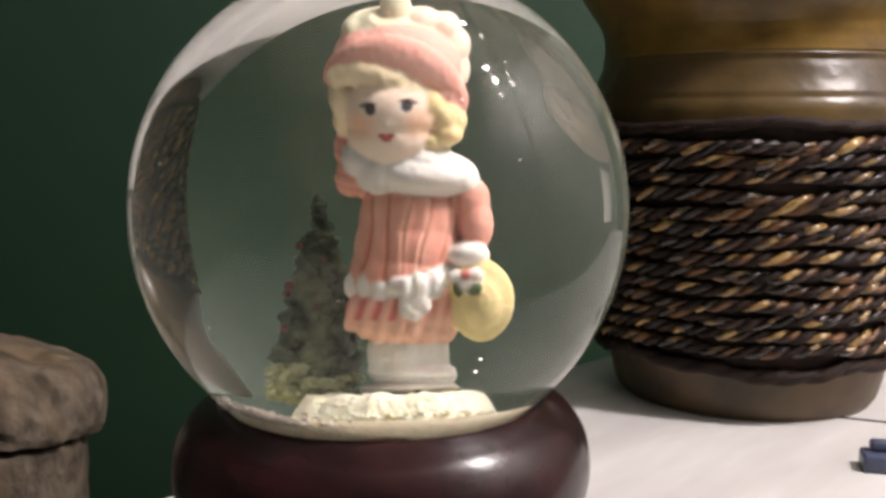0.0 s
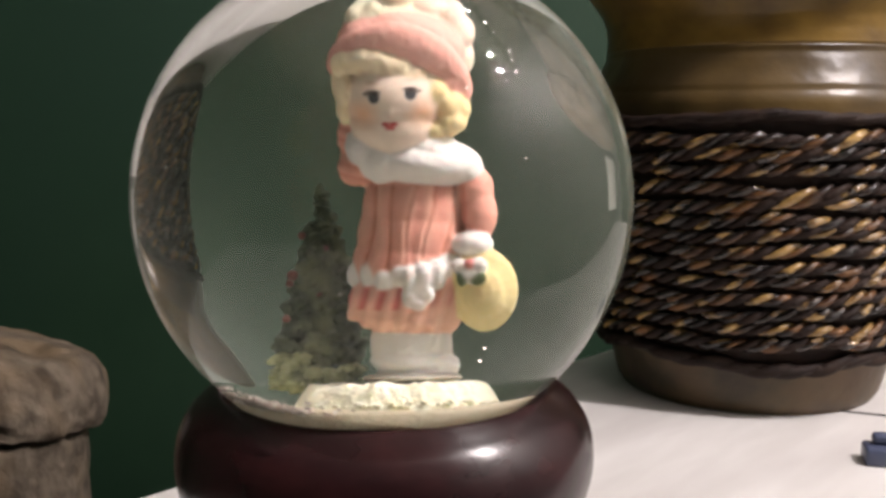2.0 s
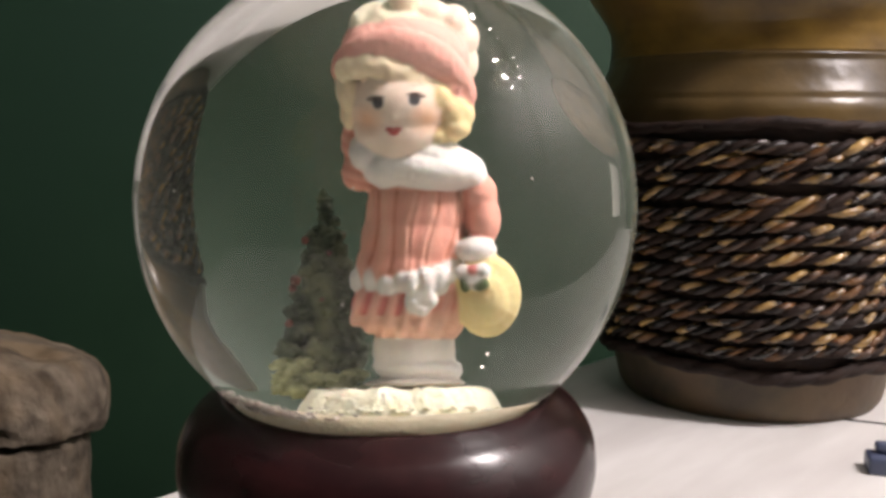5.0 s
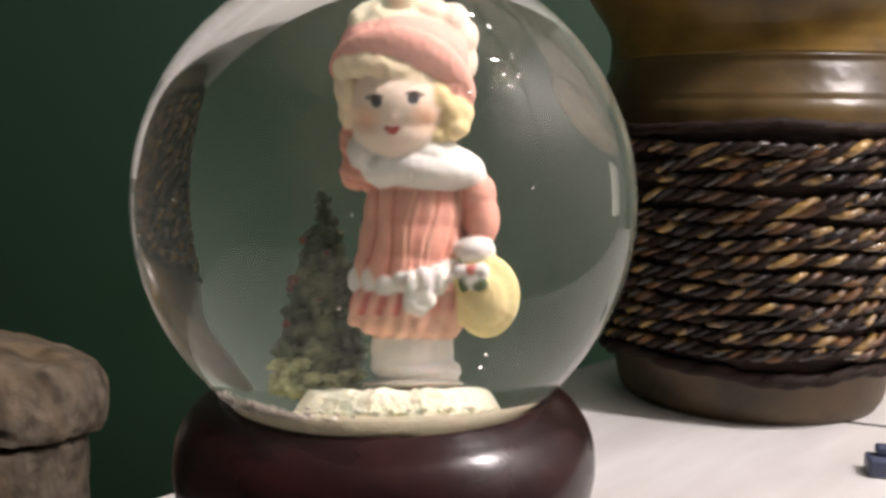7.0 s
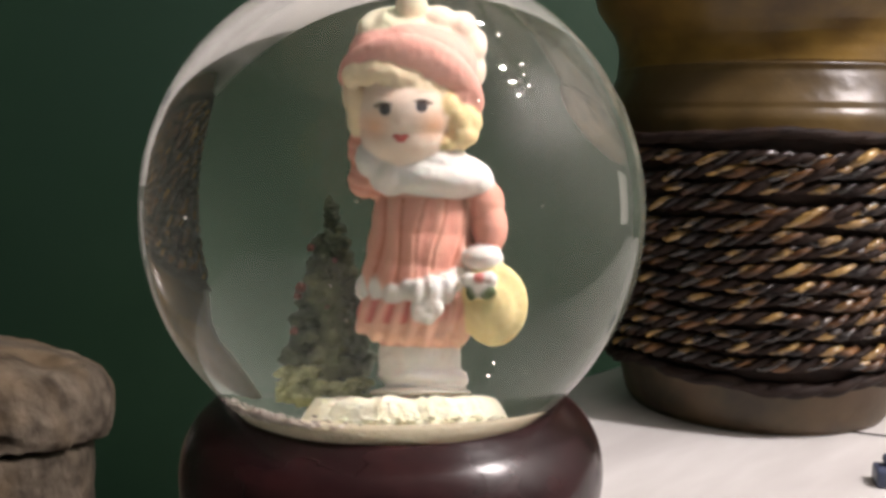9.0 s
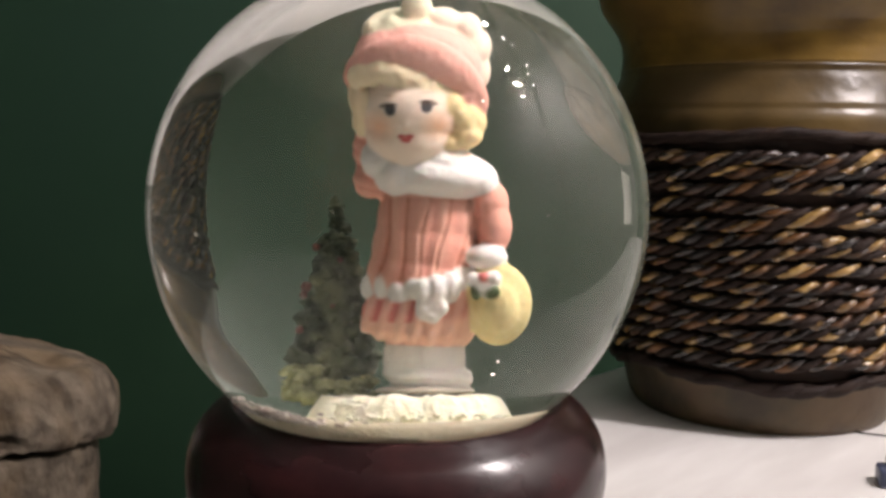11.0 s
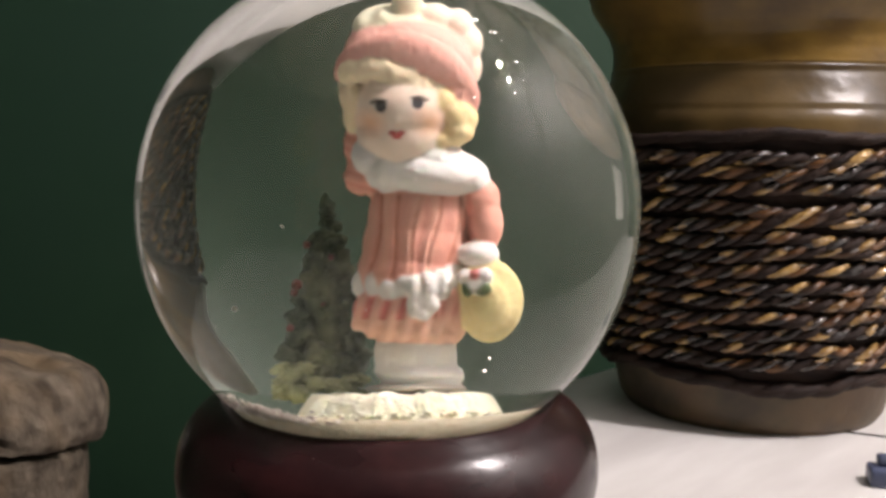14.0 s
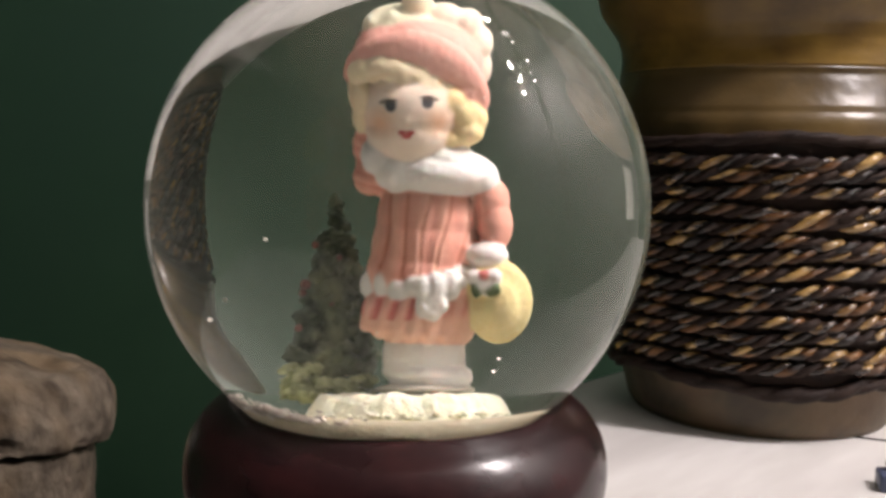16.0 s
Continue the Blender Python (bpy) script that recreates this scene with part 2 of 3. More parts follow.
WARM = (0.85, 0.74, 0.60)
PINK, CREAM, WHITE, HAT = (0.83, 0.41, 0.325), (0.84, 0.81, 0.60), (0.82, 0.80, 0.77), (0.845, 0.43, 0.36)
FACE, HAIR, STRAW, PALE = (0.88, 0.73, 0.61), (0.85, 0.68, 0.36), (0.86, 0.73, 0.36), (0.85, 0.71, 0.49)
GREEN, ROSE, GREY, BLUSH = (0.10, 0.14, 0.06), (0.70, 0.22, 0.20), (0.45, 0.42, 0.36), (0.85, 0.42, 0.20)


def figure_shapes():
    """Ellipsoids in mm about the globe's centre: centre, radii, lean, paint."""
    s = [((2.6, -2.6, 16.2), (7.9, 7.7, 6.6), 0, FACE), ((2.6, -3.2, 11.9), (5.0, 5.8, 4.5), 0, FACE), ((2.2, -9.7, 14.8), (0.85, 0.65, 1.0), 0, FACE),
         ((2.3, -4.0, 12.4), (6.6, 5.6, 4.6), 0, FACE), ((2.2, -5.0, 10.0), (3.6, 3.6, 2.4), 0, FACE),
         # hair: a fluffy fringe under the brim, a full curl beside one cheek, a flat one beside the other
         ((10.4, -2.2, 15.4), (3.0, 4.6, 3.2), 25, HAIR), ((11.0, -2.4, 12.8), (2.7, 4.0, 2.4), 0, HAIR), ((8.8, -3.6, 17.4), (2.4, 4.2, 2.6), -28, HAIR), ((8.6, -3.4, 11.6), (2.0, 3.2, 1.8), 10, HAIR),
         ((12.2, -1.6, 14.4), (1.9, 3.4, 2.2), 0, HAIR), ((-5.1, -2.4, 17.6), (2.0, 4.8, 3.6), 10, PALE), ((-5.0, -1.4, 14.4), (1.6, 3.8, 2.4), 0, PALE),
         *[((-5.6 + 0.92 * k, -5.4 - 2.4 * math.cos((k - 6.8) * 0.20), 21.0 + 1.8 * math.cos((k - 5.4) * 0.25) - 0.07 * k + 0.3 * math.sin(k * 2.1)), (1.7, 1.6, 1.7 + 0.25 * math.sin(k * 3.3)), 25 - 6 * k, PALE) for k in range(15)],
         ((3, 3, 14.8), (9.0, 6.5, 7.0), 0, HAIR),
         # bonnet: crown, then a brim that sweeps from one temple over the brow to the other ear
         ((2.6, 1.0, 22.6), (9.2, 8.8, 6.0), -12, HAT), ((5.2, -0.6, 24.0), (8.0, 7.6, 5.0), -16, HAT), ((10.6, -0.6, 20.0), (2.6, 5.4, 4.8), 20, HAT),
         *[((2.3 + (10.0 if a > 0 else 8.1) * math.sin(a), -1.4 - 6.0 * math.cos(a), 26.1 - 5.2 * (1 - math.cos(a)) * (1.15 if a > 0 else 1.0) - 2.4 * math.sin(a) * (a > 0)),
            (2.5, 1.7, 2.0 + 0.9 * math.exp(-((a - 0.4) / 0.6) ** 2)), math.degrees(-0.72 * a) - 4, HAT) for a in [radians(-84 + 7 * k) for k in range(26)]],
         ((7.6, -3.4, 24.6), (4.0, 3.6, 3.2), -35, HAT),
         # cream curls of the trim and the pompom
         ((2.6, 3.0, 27.6), (7.4, 6.0, 3.0), -4, CREAM), ((3.0, 1, 31.4), (2.4, 2.4, 2.8), 0, CREAM), ((-3.0, 1.6, 27.4), (2.3, 3, 2.2), 0, CREAM), ((-0.4, 1.2, 28.8), (2.0, 3, 1.8), 0, CREAM),
         ((7.0, 1.8, 29.2), (2.9, 3, 2.1), 0, WARM), ((10.4, 2.8, 28.0), (2.4, 3.2, 2.4), 0, WARM), ((12.4, 2.8, 25.2), (1.9, 3.4, 2.6), 0, WARM), ((12.7, 2.6, 21.6), (1.5, 3.0, 2.6), 0, WARM),
         ((7.6, -1.4, 8.6), (5.4, 5.6, 2.9), -18, WHITE), ((-2.2, -2.6, 8.6), (2.9, 4.2, 3.0), 20, WHITE),
         ((6.2, -0.4, 6.4), (9.6, 8.0, 3.9), -5, WHITE), ((0.6, -2.5, 6.8), (3.8, 5.2, 3.7), 0, WHITE), ((12.2, -0.5, 5.8), (3.8, 5, 2.6), -22, WHITE),
         ((-4.0, 0.2, 9.4), (2.5, 3.2, 4.0), 8, PINK), ((-3.6, -0.4, 5.0), (2.8, 3.2, 3.0), 35, PINK),
         ((4.9, 0, -1.0), (7.7, 6.6, 7.0), 0, PINK), ((4.6, 0, -5.5), (8.1, 7.0, 8.5), -4, PINK), ((3.9, 0, -9.5), (8.2, 7.3, 6.5), 0, PINK),
         ((3.4, 0, -15.6), (8.7, 7.8, 5.2), -4, PINK), ((9.6, 0.2, -14.6), (4.2, 6.2, 5.6), -8, PINK), ((9.4, -0.4, -9.8), (3.2, 5.6, 3.4), 0, WHITE), ((3.3, 0, -17.8), (8.7, 7.7, 2.6), -6, PINK),
         ((14.6, -0.2, 2.0), (2.9, 3.6, 3.4), 0, PINK), ((15.4, -0.8, -1.8), (2.7, 3.4, 4.2), 0, PINK), ((14.4, -2.8, -6.3), (3.2, 3.3, 2.1), 0, WHITE),
         ((16.2, -3.6, -13.4), (5.3, 2.8, 6.5), 0, STRAW), ((16.6, -5.2, -13.8), (3.4, 2.4, 4.2), 0, STRAW),
         ((12.7, -7.0, -9.5), (1.5, 1.2, 1.3), 0, WHITE), ((15.6, -7.0, -9.2), (1.5, 1.2, 1.3), 0, WHITE), ((14.3, -7.6, -9.1), (0.9, 0.8, 0.9), 0, ROSE),
         ((13.0, -7.6, -11.5), (0.85, 0.6, 1.35), 12, GREEN), ((15.5, -7.6, -11.3), (1.35, 0.6, 0.95), 18, GREEN), ((14.2, -7.2, -10.6), (1.9, 1.0, 1.6), 0, WHITE),
         ((4.6, 0, -21.8), (6.3, 5.8, 6.0), 0, WHITE), ((5.2, 0, -24.6), (6.9, 6.2, 2.6), -4, WHITE), ((4.8, -0.6, -26.9), (7.8, 7.0, 0.9), 0, GREY)]
    for i in range(7):
        x = -3.2 + i * 2.25
        s.append(((x, -6.2 + 0.09 * (x - 4) ** 2, -11.2 + 0.5 * math.sin(i * 2.3)), (2.0, 1.8, 2.3 + 0.4 * math.sin(i * 1.7)), 0, WHITE))
    s += [((9.0, -6.4, -10.8), (1.7, 1.4, 2.3), 0, WHITE), ((4.8, -7.6, -11.4), (1.3, 1.2, 2.0), 0, WHITE), ((7.0, -7.4, -11.0), (1.4, 1.3, 2.2), 8, WHITE), ((5.0, -7.6, -14.2), (1.3, 1.0, 1.9), 10, WHITE), ((6.4, -7.5, -13.0), (1.8, 1.0, 1.6), 0, WHITE),
          ((7.6, -7.4, -14.2), (1.5, 0.9, 1.1), 30, WHITE), ((6.3, -7.6, -15.4), (1.1, 0.8, 0.9), 0, WHITE)]
    return s


def build_figurine(parent):
    """One closed bisque mesh: blended ellipsoids, then paint by the shape each spot belongs to."""
    prims = figure_shapes()
    bm = bmesh.new()
    for (c, r, tilt, _) in prims:
        m = Matrix.Translation(Vector(c) * MM) @ Matrix.Rotation(radians(-tilt), 4, "Y") @ Matrix.Diagonal((r[0] * MM, r[1] * MM, r[2] * MM, 1))
        bmesh.ops.create_icosphere(bm, subdivisions=4, radius=1, matrix=m)
    me = bpy.data.meshes.new("figurine")
    bm.to_mesh(me)
    bm.free()
    tmp = new("figurine_form", me)
    md = tmp.modifiers.new("remesh", "REMESH")
    md.mode, md.voxel_size = "VOXEL", 0.00032
    sm = tmp.modifiers.new("smooth", "SMOOTH")
    sm.factor, sm.iterations = 0.5, 8
    dg = bpy.context.evaluated_depsgraph_get()
    out = bpy.data.meshes.new_from_object(tmp.evaluated_get(dg))
    bpy.data.objects.remove(tmp)
    out.name = "figurine"
    n = len(out.vertices)
    co = np.empty(n * 3)
    out.vertices.foreach_get("co", co)
    p = co.reshape(-1, 3) / MM
    nor = np.empty(n * 3)
    out.vertices.foreach_get("normal", nor)
    nor = nor.reshape(-1, 3)
    field = np.stack([ellipsoid_field(p, q) for q in prims], 1)
    w = np.exp(-(field - field.min(1, keepdims=True)) / 0.10)
    w /= w.sum(1, keepdims=True)
    paint = w @ np.array([q[3] for q in prims])
    is_pink = w[:, [i for i, q in enumerate(prims) if q[3] == PINK]].sum(1)
    is_hat = w[:, [i for i, q in enumerate(prims) if q[3] == HAT]].sum(1)
    is_straw = w[:, [i for i, q in enumerate(prims) if q[3] == STRAW]].sum(1)
    is_white = w[:, [i for i, q in enumerate(prims) if q[3] in (WHITE, CREAM)]].sum(1)
    is_cream = w[:, [i for i, q in enumerate(prims) if q[3] == CREAM]].sum(1)
    is_hair = w[:, [i for i, q in enumerate(prims) if q[3] in (HAIR, PALE)]].sum(1)
    x, y, z = p.T
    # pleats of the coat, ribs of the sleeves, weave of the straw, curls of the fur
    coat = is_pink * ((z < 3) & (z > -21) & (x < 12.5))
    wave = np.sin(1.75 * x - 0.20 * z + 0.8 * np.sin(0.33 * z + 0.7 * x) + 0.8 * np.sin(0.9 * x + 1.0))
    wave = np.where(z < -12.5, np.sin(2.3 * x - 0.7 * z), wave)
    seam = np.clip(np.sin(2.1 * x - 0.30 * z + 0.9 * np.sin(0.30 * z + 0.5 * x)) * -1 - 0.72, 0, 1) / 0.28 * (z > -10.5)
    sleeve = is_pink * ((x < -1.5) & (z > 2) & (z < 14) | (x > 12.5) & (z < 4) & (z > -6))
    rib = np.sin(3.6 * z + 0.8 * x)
    ang = np.arctan2(z + 13.4, x - 16.2)
    rad = np.hypot(z + 13.4, x - 16.2)
    weave = np.sin(rad * 5.0) * 0.5 + np.sin(ang * 18) * 0.5
    curl = np.array([noise.noise(Vector(q) * 1.3) + 0.6 * noise.noise(Vector(q) * 2.9) for q in p])
    d = coat * (0.12 + 0.14 * (z < -13)) * wave - coat * 0.22 * seam + sleeve * (0.06 * (x < 0) + 0.02) * rib + is_hat * 0.10 * curl + is_straw * 0.05 * weave + (is_white * 0.13 - is_cream * 0.07) * curl + is_hair * 0.05 * np.sin(3.0 * x + 1.6 * z + 2 * curl)
    p2 = p + nor * d[:, None]
    out.vertices.foreach_set("co", (p2 * MM).ravel())
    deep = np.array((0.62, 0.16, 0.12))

    def blend(amount, colour):
        a = np.clip(amount, 0, 1)[:, None]
        paint[:] = paint * (1 - a) + np.array(colour) * a

    # painted wash that shades the pleats: deeper in grooves, paler on ridges
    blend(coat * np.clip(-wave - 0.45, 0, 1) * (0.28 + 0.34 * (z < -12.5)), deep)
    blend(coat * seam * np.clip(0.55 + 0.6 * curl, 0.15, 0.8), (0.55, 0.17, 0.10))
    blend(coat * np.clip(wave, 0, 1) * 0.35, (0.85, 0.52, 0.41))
    # hat darkened in the paint towards -x, the side turned from the bulbs
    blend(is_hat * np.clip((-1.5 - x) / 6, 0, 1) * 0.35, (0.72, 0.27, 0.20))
    blend(is_hat * np.clip(curl - 0.25, 0, 1) * 0.5, (0.86, 0.60, 0.50))
    blend(coat * np.clip((-15.2 - z) / 1.5, 0, 1) * 0.7, (0.86, 0.55, 0.41))
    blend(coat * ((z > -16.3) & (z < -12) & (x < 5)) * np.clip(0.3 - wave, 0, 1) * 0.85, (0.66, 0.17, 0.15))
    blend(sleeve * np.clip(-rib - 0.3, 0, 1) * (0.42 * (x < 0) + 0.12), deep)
    # dark line in the paint for the shade between arm and coat
    blend(is_pink * np.exp(-((x - 12.9) / 0.5) ** 2) * ((z < 3) & (z > -6)) * 0.5, deep)
    blend(is_hair * np.clip(curl * 0.9, 0, 0.6), (0.86, 0.74, 0.46))
    blend(is_straw * np.clip(weave * 0.7, 0, 0.5), (0.88, 0.78, 0.46))
    # small painted marks on the front of the head
    front = (y < -4) & (z < 20.5) & (z > 6)

    def mark(cx, cz, rx, rz, colour, soft, most=1.0):
        k = np.sqrt(((x - cx) / rx) ** 2 + ((z - cz) / rz) ** 2)
        blend(front * most * np.clip((1 - k) / soft, 0, 1), colour)

    mark(-2.0, 14.1, 3.2, 3.0, BLUSH, 0.9, 0.7)
    mark(7.2, 14.4, 3.4, 3.0, BLUSH, 0.9, 0.7)
    for ex, ez in ((-0.4, 17.0), (5.3, 17.6)):
        mark(ex, ez - 0.05, 1.25, 0.95, (0.80, 0.74, 0.70), 0.4, 0.7)
        mark(ex + 0.05, ez - 0.1, 1.05, 1.15, (0.05, 0.045, 0.055), 0.3)
        mark(ex, ez + 0.62, 1.55, 0.48, (0.045, 0.022, 0.02), 0.6)
        mark(ex + (1.2 if ex > 2 else -1.2), ez + 0.30, 0.8, 0.36, (0.10, 0.05, 0.04), 0.7)
        mark(ex, ez + 2.0, 1.5, 0.30, (0.55, 0.33, 0.18), 0.9, 0.5)
    mark(1.5, 12.75, 0.85, 0.55, (0.50, 0.07, 0.07), 0.4)
    mark(2.75, 12.8, 0.80, 0.52, (0.50, 0.07, 0.07), 0.4)
    mark(2.15, 12.2, 1.0, 0.55, (0.55, 0.10, 0.09), 0.4)
    mark(2.2, 13.9, 0.9, 0.30, (0.80, 0.48, 0.34), 0.9, 0.5)
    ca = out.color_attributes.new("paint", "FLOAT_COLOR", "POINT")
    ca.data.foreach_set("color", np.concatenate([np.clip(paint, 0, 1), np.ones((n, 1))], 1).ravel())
    for f in out.polygons:
        f.use_smooth = True
    out.materials.clear()
    out.materials.append(M_BISQUE)
    ob = new("figurine", out)
    ob.parent = parent
    return tagged(ob, "painted bisque figurine in a pink coat and hat")


def build_tree(parent):
    rnd = random.Random(5)
    bm, red, low = bmesh.new(), bmesh.new(), bmesh.new()
    for k in range(26):
        u = (k + 0.5) / 26
        z = 0.5 - 25.0 * u
        tier = (u * 4.3) % 1.0
        r = (0.4 + 5.4 * u ** 0.8) * (0.72 + 0.34 * tier)
        for j in range(3 + int(9 * u)):
            a = rnd.random() * 6.283
            s = (0.7 + 0.9 * u) * rnd.uniform(0.5, 1.35)
            c = ((-9.3 + r * math.cos(a)) * MM, (8.5 + r * math.sin(a)) * MM, (z + rnd.uniform(-0.7, 0.4)) * MM)
            lump(bm, c, (s * MM, s * MM, s * 0.85 * MM), rnd.random() * 50, 0.8)
    lump(bm, (-9.3 * MM, 8.5 * MM, -16 * MM), (3.6 * MM, 3.6 * MM, 10 * MM), 2, 0.3, 3)
    lump(bm, (-9.7 * MM, 8.5 * MM, 0.2 * MM), (0.7 * MM, 0.7 * MM, 1.8 * MM), 4, 0.3)
    tree = part("tree", bm, M_TREE, parent, "dark green fir tree with faded red ornaments")
    for x, z, s in ((-12.2, -5.6, 0.6), (-13.6, -11.6, 0.8), (-8.6, -7.5, 0.5), (-14.0, -12.8, 0.6), (-14.4, -18.0, 0.6), (-9.8, -14.5, 0.6)):
        lump(red, (x * MM, 4.4 * MM, z * MM), (s * MM, s * MM, s * MM), x, 0.3)
    part("ornament", red, M_BERRY, tree, "faded red painted ornaments")
    for i in range(44):
        a = 2.4 + rnd.random() * 3.6
        r = rnd.uniform(4.0, 6.6)
        s = rnd.uniform(0.8, 1.7)
        lump(low, ((-9.3 + r * math.cos(a)) * MM, (7.0 + r * math.sin(a)) * MM, rnd.uniform(-28.0, -23.5 - 2.0 * (a > 4.2)) * MM), (s * MM, s * MM, s * 0.6 * MM), i, 1.0, 3)
    part("snowy_foot", low, M_TREE_LOW, tree, "pale green snow at the foot of the tree")
    return tree


def flake_mesh(bm, centre, normal, size):
    q = Vector(normal).to_track_quat("Z", "Y")
    vs = [bm.verts.new(Vector(centre) + q @ Vector((size * math.cos(a), size * 0.8 * math.sin(a), 0))) for a in [k * math.pi / 3 for k in range(6)]]
    bm.faces.new(vs)
    t = q @ Vector((0, 0, size * 0.12))
    ws = [bm.verts.new(v.co + t) for v in vs]
    bm.faces.new(ws[::-1])
    for i in range(6):
        bm.faces.new((vs[i], vs[(i + 1) % 6], ws[(i + 1) % 6], ws[i]))


def build_globe():
    g = holder("snow_globe", C, "glass water globe on a dark mahogany base", "snow globe")
    # turned wooden base, from its foot up over the shoulder to the lip and down into the cup
    prof = smooth_profile([(45, -141.5), (46.5, -139), (46, -132), (43, -124), (38, -112), (36, -97), (36.5, -82), (39, -71), (42.0, -62.5), (43.9, -56), (44.2, -51), (43.2, -46),
                           (40.6, -41.8), (37.6, -39.2), (35.4, -37.6), (34.5, -37.4)], 6)
    prof = [(r * 0.986 * MM, z * MM) for r, z in prof] + [(0.0338, -0.0384), (0.031, -0.0412), (0.02, -0.0475)]
    bm = bmesh.new()
    lathe(bm, prof, 128)
    bmesh.ops.translate(bm, verts=bm.verts, vec=(0.0006, 0, 0))
    part("base", bm, M_WOOD, g, "dark red-brown lacquered turned wooden base")
    bm = bmesh.new()
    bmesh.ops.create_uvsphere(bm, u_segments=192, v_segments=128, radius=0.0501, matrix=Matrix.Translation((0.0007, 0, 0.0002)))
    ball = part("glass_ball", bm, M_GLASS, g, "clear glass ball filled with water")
    ball.visible_shadow = False
    # cream plug and snow mound
    bm = bmesh.new()
    lathe(bm, [(0.024, -0.0435), (0.0300, -0.0396), (0.0332, -0.0368), (0.0338, -0.0340), (0.0332, -0.0326), (0.031, -0.0322), (0.001, -0.0320)], 96, 0.012)
    bmesh.ops.scale(bm, verts=bm.verts, vec=(0.87, 0.87, 1))
    bmesh.ops.translate(bm, verts=bm.verts, vec=(-0.002, -0.0055, 0))
    part("plug", bm, M_PLUG, g, "cream resin plug closing the ball")
    bm = bmesh.new()
    segs, rings = 160, 22
    prev = None
    for k in range(rings + 1):
        u = k / rings
        ring = []
        for i in range(segs):
            a = 2 * math.pi * i / segs
            ragged = 1 + 0.035 * noise.noise(Vector((math.cos(a) * 5, math.sin(a) * 5, 0))) + 0.016 * noise.noise(Vector((math.cos(a) * 21, math.sin(a) * 21, 3 + u * 14)))
            top = -27.9 + 0.9 * noise.noise(Vector((math.cos(a) * 4 * u, math.sin(a) * 4 * u, 8)))
            z = top - 5.6 * (max(0.0, u - 0.80) / 0.20) ** 1.4
            z += 0.5 * noise.noise(Vector((math.cos(a) * 20 * u, math.sin(a) * 20 * u, u * 9)))
            r = u * ragged * (1.03 + 0.09 * max(0.0, -math.cos(a)) * max(0.0, u - 0.7) / 0.3)
            ring.append(bm.verts.new(((2.8 + 15.6 * r * math.cos(a)) * MM, (0.0 + 15.5 * r * math.sin(a)) * MM, z * MM)))
        if prev:
            for i in range(segs):
                j = (i + 1) % segs
                bm.faces.new((prev[i], prev[j], ring[j], ring[i]))
        prev = ring
    bmesh.ops.remove_doubles(bm, verts=bm.verts, dist=1e-6)
    rnd = random.Random(21)
    for i in range(70):
        a = rnd.uniform(math.pi * 0.98, math.pi * 2.02)
        k = rnd.uniform(0.97, 1.05)
        sz = rnd.uniform(0.25, 0.6) * MM
        lump(bm, ((2.8 + 15.6 * k * math.cos(a)) * MM, 15.5 * k * math.sin(a) * MM, rnd.uniform(-32.0, -31.3) * MM), (sz * 1.5, sz, sz * 0.8), i, 0.7, 1)
    part("snow_mound", bm, M_MOUND, g, "pale cream painted snow mound").scale = (LIQUID,) * 3
    build_figurine(g).scale = (LIQUID,) * 3
    build_tree(g).scale = (LIQUID,) * 3
    # glitter settled along the lower inside of the ball
    rnd = random.Random(11)
    bm = bmesh.new()
    for i in range(3600):
        a = rnd.gauss(-2.22, 0.20)
        el = -math.asin(min(0.790, max(0.61, 0.752 - abs(rnd.gauss(0, 0.034)))))
        v = Vector((math.cos(el) * math.cos(a), math.cos(el) * math.sin(a), math.sin(el)))
        nrm = v * -1 + Vector((rnd.uniform(-1, 1), rnd.uniform(-1, 1), rnd.uniform(-1, 1))) * 0.9
        flake_mesh(bm, v * rnd.uniform(0.0482, 0.0494), nrm, rnd.uniform(0.0003, 0.00075))
    tagged(part("settled_glitter", bm, M_GLITTER_PILE, g, "settled silver glitter", smooth=False), kind="stuff")
    # single flakes that hang in the water
    bm = bmesh.new()
    for i in range(60):
        v = Vector((rnd.uniform(-1, 1), rnd.uniform(-1, 0.9), rnd.uniform(-0.55, 0.85)))
        if v.length > 0.93 or abs(v.x) < 0.42 and v.y > -0.1:
            continue
        flake_mesh(bm, v * 0.05, (rnd.uniform(-1, 1), -1, rnd.uniform(-1, 1)), rnd.uniform(0.00006, 0.00012))
    # larger flakes turned towards the bulbs, added in place of glints on the glass
    for v, size in (((19.7, -36.6, -21.8), 0.30), ((18.9, -36.2, -24.2), 0.36), ((25.5, -33.0, -24.5), 0.2), ((-43.2, -16.2, 15.8), 0.3), ((14.0, -8.5, 18.4), 0.15)):
        flake_mesh(bm, Vector(v) * MM, (0.37, -0.73, 0.62), size * MM)
    tagged(part("flecks_and_glints", bm, M_GLITTER, g, "fine silver flecks in the water and flakes added as glints", smooth=False), kind="stuff").scale = (LIQUID,) * 3
    return g


build_globe()


# ---- the rope-bound stoneware pot ----
POT = Vector((0.1960, 0.3700, TABLE_Z))


def pot_radius(z):
    """Radius in metres of the pot's wall at height z."""
    zs = [0, 0.003, 0.010, 0.020, 0.035, 0.060, 0.085, 0.094, 0.099, 0.104, 0.108, 0.113, 0.118, 0.123, 0.127, 0.131, 0.135, 0.139, 0.144, 0.150, 0.170]
    rs = [0.0455, 0.0475, 0.0492, 0.0510, 0.0537, 0.0568, 0.0600, 0.0617, 0.0623, 0.0618, 0.0604, 0.0578, 0.0557, 0.0546, 0.0543, 0.0547, 0.0562, 0.0590, 0.0624, 0.0640, 0.0648]
    return float(np.interp(z, zs, rs))


